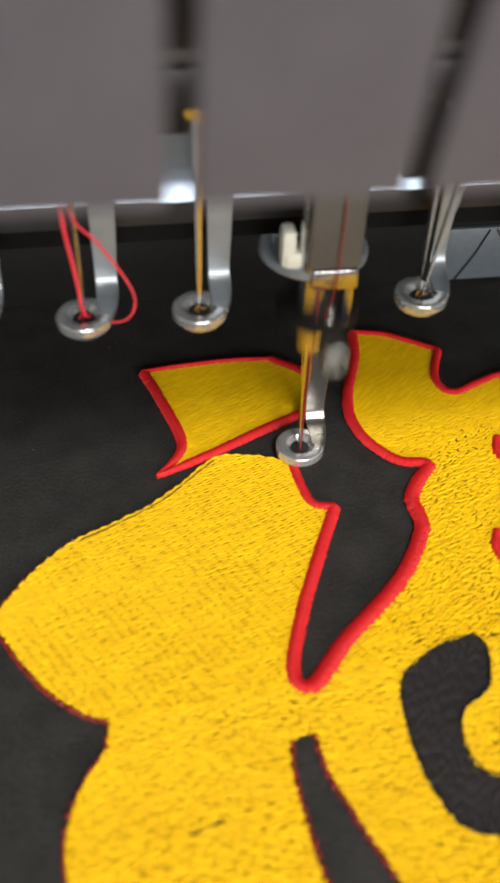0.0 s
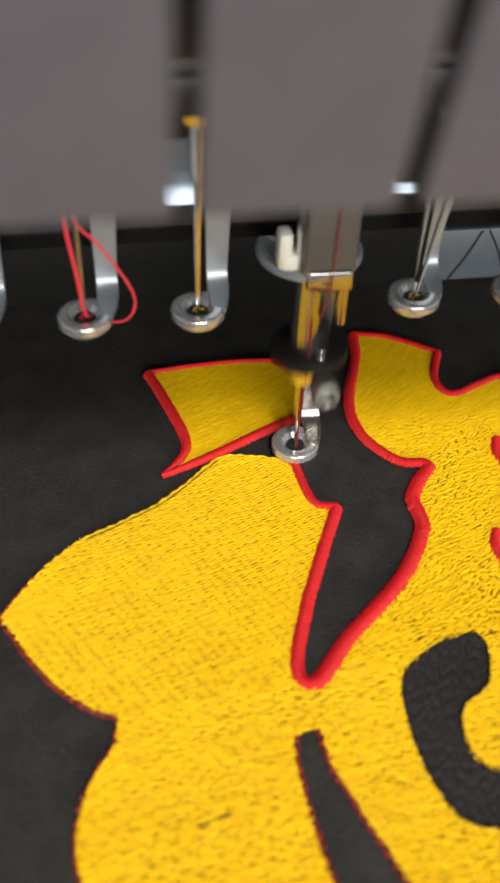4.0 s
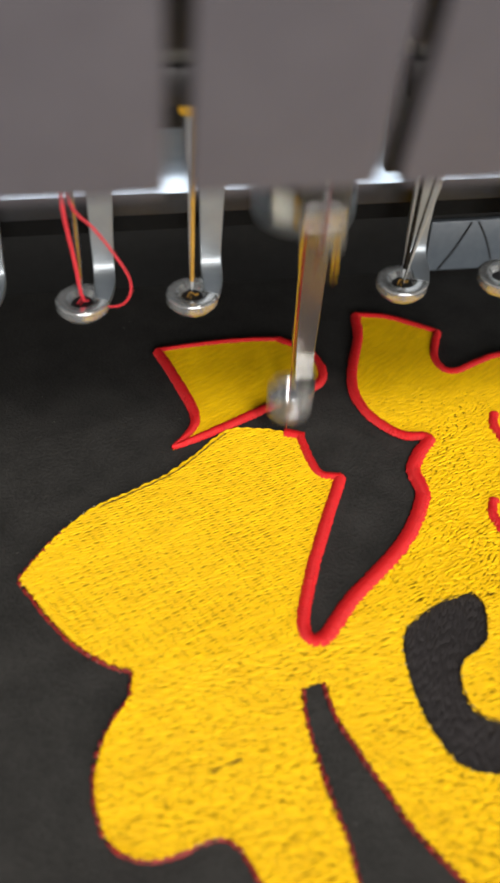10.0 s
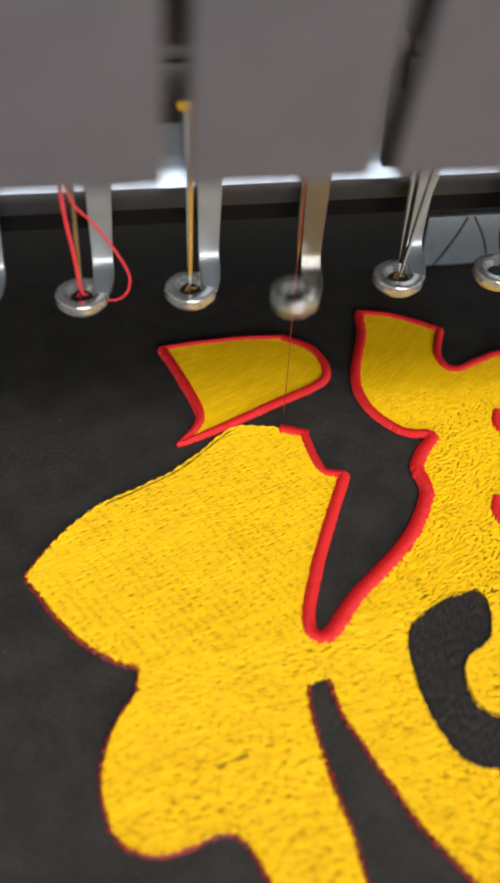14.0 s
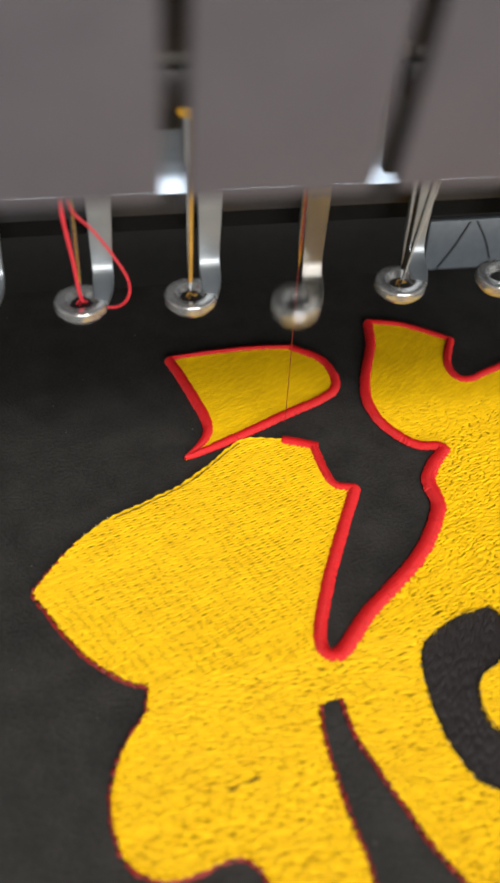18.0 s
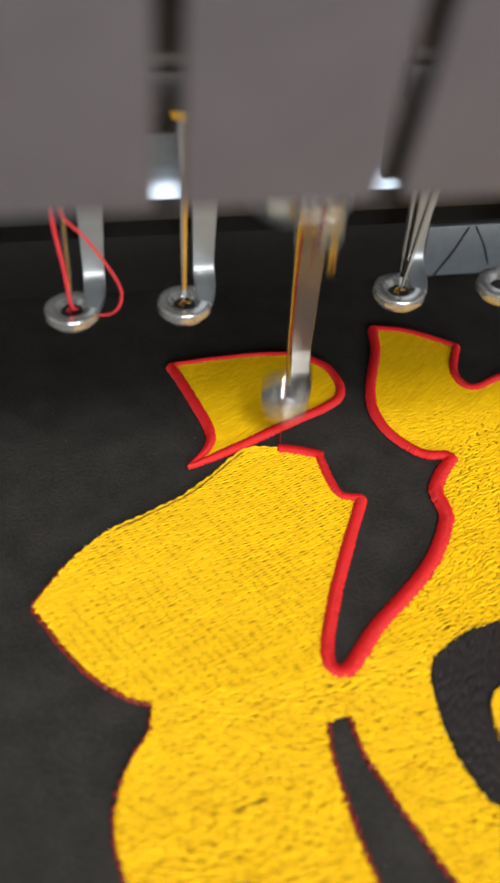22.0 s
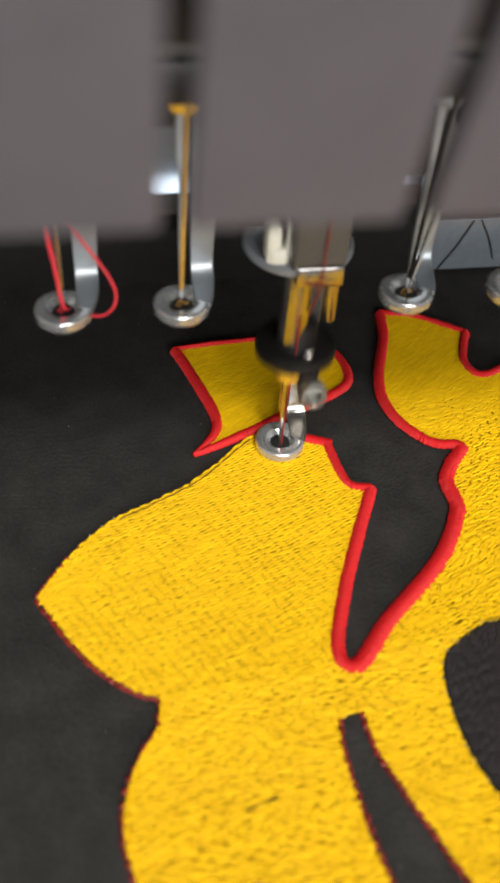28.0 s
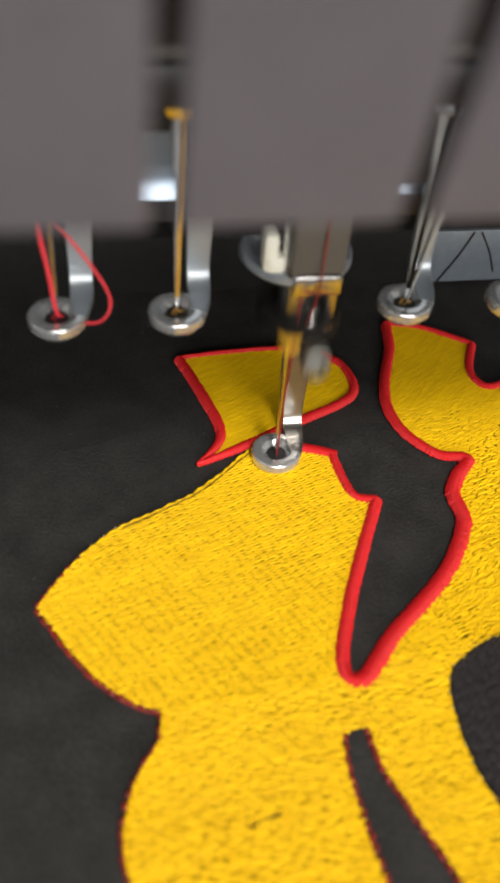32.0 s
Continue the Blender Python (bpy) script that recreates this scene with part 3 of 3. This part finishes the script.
def needle_parts(unit, thread):
    """Needle bar; its origin is the needle line at the level of the clamp's underside."""
    part("needle", turned([(0.05, -30), (0.35, -27), (0.42, -22), (0.42, -10), (0.8, -8), (0.8, 1)], 14), PALE_STEEL if thread in (GOLD_THREAD, BLACK_THREAD) else CHROME, unit, "bright steel needle")
    clamp = part("clamp", turned([(1.6, -0.4), (2.4, -0.2), (2.7, 0.4), (2.7, 2.2), (3.2, 2.6), (5.9, 2.9), (6.2, 3.2), (6.2, 4.6), (5.9, 4.9), (3.3, 5.2), (3.0, 5.6), (3.0, 8.6), (2.7, 9.1), (1.8, 9.2)], 40, (1.0, 0.8, 0)), CLAMP, unit, "dark needle clamp with a wide collar")
    part("set_screw", turned([(0.1, 0), (0.85, 0), (0.95, 0.15), (0.95, 0.8), (0.8, 1.0), (0.1, 1.0)], 18, (2.1, -2.9, 4.9)), CHROME, clamp, "bright set screw in the collar")
    bm = turned([(0.1, 0.9), (1.15, 0.9), (1.25, 2.3), (1.5, 2.5), (2.0, 2.4), (2.2, 2.0), (2.2, 0.0), (1.0, -0.1), (0.9, -2.6), (0.1, -2.6)], 24)
    bmesh.ops.rotate(bm, matrix=Matrix.Rotation(radians(80), 3, "X"), verts=bm.verts)
    bmesh.ops.translate(bm, vec=(3.7, -1.4, -3.4), verts=bm.verts)
    part("clamp_screw", bm, DULL, clamp, "steel clamp screw with a hollow head")
    part("clamp_arm", box(2.0, 4.8, -1.0, 1.4, -4.6, 1.6, bevel=0.4), CLAMP, clamp, "dark arm that holds the clamp screw")
    part("thread_guide", turned([(0.9, -1.1), (1.8, -1.1), (2.0, -0.4), (1.8, 0.3), (0.9, 0.3)], 20, (0, -0.3, 0), close=True), GUIDE if thread in (GOLD_THREAD, RED) else STEEL, unit, "small thread guide")
    part("bar", turned([(2.0, 6.3), (2.3, 6.6), (2.3, 60)], 24), CHROME, unit, "chromed needle bar")
    if thread is not None:
        part("thread", tube([(0.4, -2.4, 12), (0.3, -2.5, 2), (0.25, -1.2, -4), (0.1, -0.6, -18), (0, -0.45, -26), (0, 0, -28)], 0.13 if thread is RED else 0.32, 8), DARK_RED if thread is RED else thread, unit)
    if thread is RED:
        part("thread_tail", tube([(0, 0, -27), (-0.1, 0, -40), (-0.2, 0, -62)], 0.075, 6), DARK_RED, unit, "taut red thread from needle to cloth")


FEET, BARS = [], []
for i, thread in enumerate((None, None, GOLD_THREAD, RED, BLACK_THREAD, TEAL_THREAD, None)):
    x = (i - 2) * NEEDLE_GAP
    active = i == 3
    foot = thing("presser_foot", (x, 0, 0 if active else FOOT_UP), "polished steel presser foot, " + ("lowered and moving over the stitches" if active else "raised above the cloth"), "presser foot", "presser feet of the needle case")
    foot_parts(foot, thread)
    unit = thing("needle_bar", (x, 0, 16.0 + (0 if active else BAR_UP)), "chromed needle bar with a dark clamp and steel needle" + (", threaded" if thread is not None else ""), "needle bar", "needle bars of the needle case")
    needle_parts(unit, thread)
    FEET.append(foot)
    BARS.append(unit)


def loose_threads():
    for k, mat, what in ((-1, BRIGHT_RED, "red"), (0, GOLD_THREAD, "gold"), (2, GOLD_THREAD, "gold")):
        x = k * NEEDLE_GAP
        curl = [(x - 0.9, -0.5, 31.0), (x - 0.2, 0.5, 31.5), (x + 0.5, -0.4, 31.6), (x + 1.0, 0.3, 31.3), (x + 0.3, 0.7, 31.0), (x - 0.3, -0.6, 31.2), (x + 0.1, -0.9, 30.6)]
        tagged(link_mesh("thread_end", tube(curl, 0.12, 7, 0.25), mat), what + " thread end curled in the hole of a presser foot", "thread")
    ob = tagged(link_mesh("loose_thread", tube([(-18.0, -3, 58), (-17.7, -2.5, 48), (-17.0, -1.5, 40), (-16.6, -0.5, 33.5), (-16.2, 0, 31.5)], 0.3), BRIGHT_RED), "red thread hanging from an idle needle", "thread")
    tagged(link_mesh("loose_thread", tube([(-17.6, -3, 58), (-16.6, -3, 49.5), (-13.8, -3, 45.6), (-11.0, -3.3, 41), (-9.3, -3.6, 37.2), (-9.5, -3.6, 34.4), (-10.9, -3.0, 32.4), (-12.6, -2.0, 31.6)], 0.2), BRIGHT_RED), "red thread looped beside an idle presser foot", "thread")
    tagged(link_mesh("loose_thread", tube([(35.2, -2, 54), (34.2, -1, 44), (33.3, 0, 33), (33.1, 0, 31)], 0.16), BLACK_THREAD), "dark thread running down to an idle needle", "thread")
    tagged(link_mesh("loose_thread", tube([(36.5, -2, 54), (35, -1, 44), (33.6, 0, 34), (33.2, 0, 31)], 0.16), GREY_THREAD), "pale grey thread running down to an idle needle", "thread")


loose_threads()


def slotted_panel(x0, x1, y0, y1, z0, z1, r, lean):
    """An upright plate with rounded lower corners, leaning forward towards its top."""
    turns = [math.pi / 2 * k / 5 for k in range(6)]
    outline = [(x0 + r - r * math.cos(a), z0 + r - r * math.sin(a)) for a in turns] + [(x1 - r + r * math.sin(a), z0 + r - r * math.cos(a)) for a in turns] + [(x1, z1), (x0, z1)]
    cx = (x0 + x1) / 2
    bm = bmesh.new()
    rings = []
    for y, inset in ((y1, 0.0), (y0 + 0.25, 0.0), (y0 + 0.07, 0.08), (y0, 0.25)):
        rings.append([bm.verts.new((x + (inset if x < cx else -inset), y - (z - z0) * lean, z + (inset if z < z0 + r else 0))) for x, z in outline])
    for a, b in zip(rings, rings[1:]):
        for k in range(len(a)):
            bm.faces.new((a[k], a[(k + 1) % len(a)], b[(k + 1) % len(a)], b[k]))
    bm.faces.new(rings[0])
    bm.faces.new(rings[-1])
    return bm


def machine_head():
    head = thing("embroidery_machine", (0, 0, 0), "grey enamelled multi-needle embroidery machine with a black lower arm", "embroidery machine")
    # thick slotted front cover, leaning towards the operator at its top
    edges = [-120, -39.98, -38.13, -23.72, -21.87, -7.46, -5.61, 8.8, 10.65, 25.06, 26.91, 120]
    for x0, x1 in zip(edges[::2], edges[1::2]):
        part("front_panel", slotted_panel(x0, x1, -55.6, -53.5, 80.65, 150, 0.5, 0.29), PAINT, head, "grey enamelled front panel between needle slots")
    for k in range(-2, 5):
        part("bushing", turned([(2.5, 70.2), (2.9, 70.5), (2.9, 96), (2.5, 96.5)], 24, (k * NEEDLE_GAP, 0, 0)), DARK_STEEL, head, "dark steel needle bar bushing")
        part("bar_guard", box(k * NEEDLE_GAP - 6.2, k * NEEDLE_GAP + 3.8, -7.4, -4.6, 71.6, 100, bevel=0.4), DARK_STEEL, head, "dark steel guard before the needle bar")
        if k != 1:
            part("bar_guard", box(k * NEEDLE_GAP - 6.0, k * NEEDLE_GAP + 3.6, -7.2, -4.8, 64.6, 69.6, bevel=0.4), DARK_STEEL, head, "dark steel guard before the needle bar")
            part("guard_clip", box(k * NEEDLE_GAP - 5.4, k * NEEDLE_GAP + 3.4, -6.4, -5.2, 69.7, 71.5, bevel=0.2), HOLDER, head, "grey clip between the guards")
            part("stop_pin", box(k * NEEDLE_GAP - 5.6, k * NEEDLE_GAP - 1.0, -1.2, 0.6, 51.0 if k == 2 else 58.8, 65.2, bevel=0.4), CLAMP, head, "dark steel stop beside the needle bar")
    part("column", box(-70, 70, 72, 128, 17.1, 51.9, bevel=1), DARK_PAINT, head, "black enamelled column that joins head and arm")
    part("top_cover", box(-120, 120, -76, 110, 150.2, 170, bevel=2), PAINT, head, "grey enamelled top cover")
    part("back_plate", box(-120, 120, 20, 110, 52, 150), DARK_PAINT, head, "black enamelled back plate")
    bm = bmesh.new()
    outer = [(10.9, 61.5), (10.85, 54), (10.75, 48.6), (10.55, 46.4), (10.3, 45.2), (9.6, 43.5), (9.5, 43.3)]
    inner = [(9.7, 43.2), (10.7, 45.3), (11.1, 47.0), (11.5, 50), (11.7, 54), (11.8, 61.5)]
    ends = [[bm.verts.new((x, y, z)) for y, z in outer + inner] for x in (-120, 120)]
    n = len(ends[0])
    for k in range(n):
        bm.faces.new((ends[0][k], ends[0][(k + 1) % n], ends[1][(k + 1) % n], ends[1][k]))
    for e in ends:
        bm.faces.new(e)
    part("lower_rail", bm, RAIL, head, "bright steel lower rail flared at its edge")
    part("rail_backing", box(-120, 120, 14.2, 18.6, 34.2, 61), BLACK_GAP, head, "rail backing, near-black for the dark gap under the rail")
    part("rail_apron", box(-120, 120, 10.9, 11.8, 38.9, 44.6, bevel=0.2), APRON, head, "dark grey steel apron under the rail")
    return head


MACHINE = machine_head()


def machine_bed(bed):
    part("arm_cover", box(-160, 160, 47.6, 130, -1.5, 17, bevel=1.5), DARK_PAINT, bed, "black enamelled arm cover")
    part("metal_plate", box(54.5, 120, 46.0, 47.5, 0.6, 12.6, bevel=0.3), BLUE_PLATE, bed, "blue-grey metal plate")
    for a, b in (((57.5, 45.7, 1), (63, 45.7, 12.4)), ((64.5, 45.7, 12.4), (69, 45.7, 3))):
        tagged(link_mesh("loose_thread", tube([a, ((a[0] + b[0]) / 2 + 0.4, 45.7, (a[2] + b[2]) / 2), b], 0.15), BLACK_THREAD), "dark thread end hanging before the metal plate", "thread")
    table = thing("machine_table", (0, 0, 0), "dark machine table under the cloth, on four legs", "table")
    part("tabletop", box(-450, 450, -300, 450, -40, -1.6, bevel=3), DARK_PAINT, table)
    for x in (-400, 400):
        for y in (-250, 400):
            part("leg", box(x - 25, x + 25, y - 25, y + 25, -1000, -40.2, bevel=2), DARK_PAINT, table, "square dark steel leg")


machine_bed(MACHINE)

# ---- movement ----
HOOP = [
    (0.0, -4.34, 1.43),
    (0.5, -1.89, 3.63),
    (1.0, -2.95, 2.71),
    (1.5, -4.07, 0.94),
    (2.0, -2.20, 3.26),
    (2.5, -3.64, 0.75),
    (3.0, -2.35, 2.22),
    (3.5, -1.74, 3.22),
    (5.5, -2.47, 0.37),
    (6.0, -1.09, 3.51),
    (6.5, -2.44, 0.34),
    (7.0, -0.85, 2.95),
    (7.5, -1.68, 1.57),
    (8.0, -1.92, 0.17),
    (8.5, -0.56, 3.43),
    (9.0, -1.57, -0.14),
    (9.5, -0.61, 1.44),
    (10.0, -0.47, 2.83),
    (10.5, -0.97, 0.26),
    (11.0, 0.23, 3.35),
    (11.5, -0.51, -0.16),
    (12.0, -0.16, 0.61),
    (12.5, 0.39, 3.39),
    (13.0, -0.00, -0.00),
    (13.5, 0.96, 2.89),
    (14.0, 0.51, 1.54),
    (14.5, 0.57, -0.10),
    (16.5, 1.46, 2.37),
    (17.0, 1.46, 0.13),
    (17.5, 2.14, 3.41),
    (18.0, 1.66, 0.01),
    (18.5, 2.10, 0.56),
    (19.0, 2.56, 3.80),
    (19.5, 2.41, 0.23),
    (20.0, 3.04, 3.20),
    (20.5, 2.80, 1.91),
    (21.0, 2.94, 0.27),
    (21.5, 3.40, 3.59),
    (22.0, 3.28, 0.13),
    (22.5, 3.83, 2.42),
    (23.0, 3.78, 2.97),
    (23.5, 3.94, 0.48),
    (24.0, 4.26, 3.69),
    (24.5, 4.33, 0.09),
    (25.0, 4.60, 1.19),
    (25.5, 4.60, 3.73),
    (26.0, 4.94, 0.31),
    (26.5, 5.02, 3.30),
    (28.5, 5.96, 0.46),
    (29.0, 5.86, 2.29),
    (29.5, 5.80, 3.55),
    (30.0, 6.32, 0.65),
    (30.5, 6.26, 3.92),
    (31.0, 6.64, 0.71),
    (31.5, 6.75, 1.26),
    (32.0, 6.86, 3.79),
]


BEAT, FIRST = 0.65, 0.073
# seconds by which a stroke runs late (+) or early (-)
LATE = [(7.6, 0), (8, -0.012), (8.5, 0), (9, 0.018), (10, 0.015), (11, 0), (12, -0.018), (13, 0), (24, 0), (25, -0.012), (26, 0)]


def hoop_at(t):
    """Millimetres by which the hoop has moved: across the border at each stroke, and slowly along it."""
    stroke = (t - FIRST) / BEAT
    n = math.floor(stroke)
    u = min(1.0, max(0.0, (stroke - n - 0.2) / 0.48))
    u = u * u * (3 - 2 * u)
    far = 1 - u if n % 2 else u
    v = t / 32
    x = -4.36 + 8.02 * v + 7.83 * v ** 2 - 4.49 * v ** 3 + far * (2.18 - 4.2 * v + 1.77 * v ** 2)
    y = 1.28 - 7.82 * v + 12.99 * v ** 2 - 5.92 * v ** 3 + far * (2.48 + 2.59 * v - 1.93 * v ** 2)
    return x, y


def motions():
    count = frame(32.0)
    times = [(k - 1) / FPS for k in range(1, count + 1)]
    lift = []
    for t in times:
        late = float(np.interp(t, [r[0] for r in LATE], [r[1] for r in LATE]))
        w = 0.5 - 0.5 * math.cos(2 * math.pi * (t - late - FIRST) / BEAT)
        lift.append((t, max(0.0, (w - 0.33) / 0.67), w ** 0.8))
    x = NEEDLE_GAP
    walk(FEET[3], [(t, pose(x * MM, 0, (0.6 + (FOOT_UP - 0.6) * f) * MM)) for t, f, w in lift])
    walk(BARS[3], [(t, pose(x * MM, 0, (16.0 + (BAR_UP + 6) * w) * MM)) for t, f, w in lift])
    # the hoop shifts while the needle is up, to and fro across the border
    rows = [(t, pose(dx * MM, dy * MM, 0)) for t, dx, dy in HOOP]
    for n in range(50):
        for s in (0.2, 0.68):
            t = FIRST + (n + s) * BEAT
            if 0 < t < 32 and min(abs(t - h[0]) for h in HOOP) > 0.09:
                dx, dy = hoop_at(t)
                rows.append((t, pose(dx * MM, dy * MM, 0)))
    rows.sort(key=lambda r: r[0])
    walk(CLOTH_THING, rows)
    for ob, px, py, t in NEW_STITCHES:
        turn = random.Random(int(px * 100)).uniform(-4, 4)
        down, up = pose(px * MM, py * MM, -2.2 * MM, 0, 0, turn), pose(px * MM, py * MM, 0, 0, 0, turn)
        if t < 0.3:
            walk(ob, [(0, up), (32, up)])
        elif t > 31.6:
            walk(ob, [(0, down), (32, down)])
        else:
            walk(ob, [(0, down), (t - 0.2, down), (t, up), (32, up)])


motions()
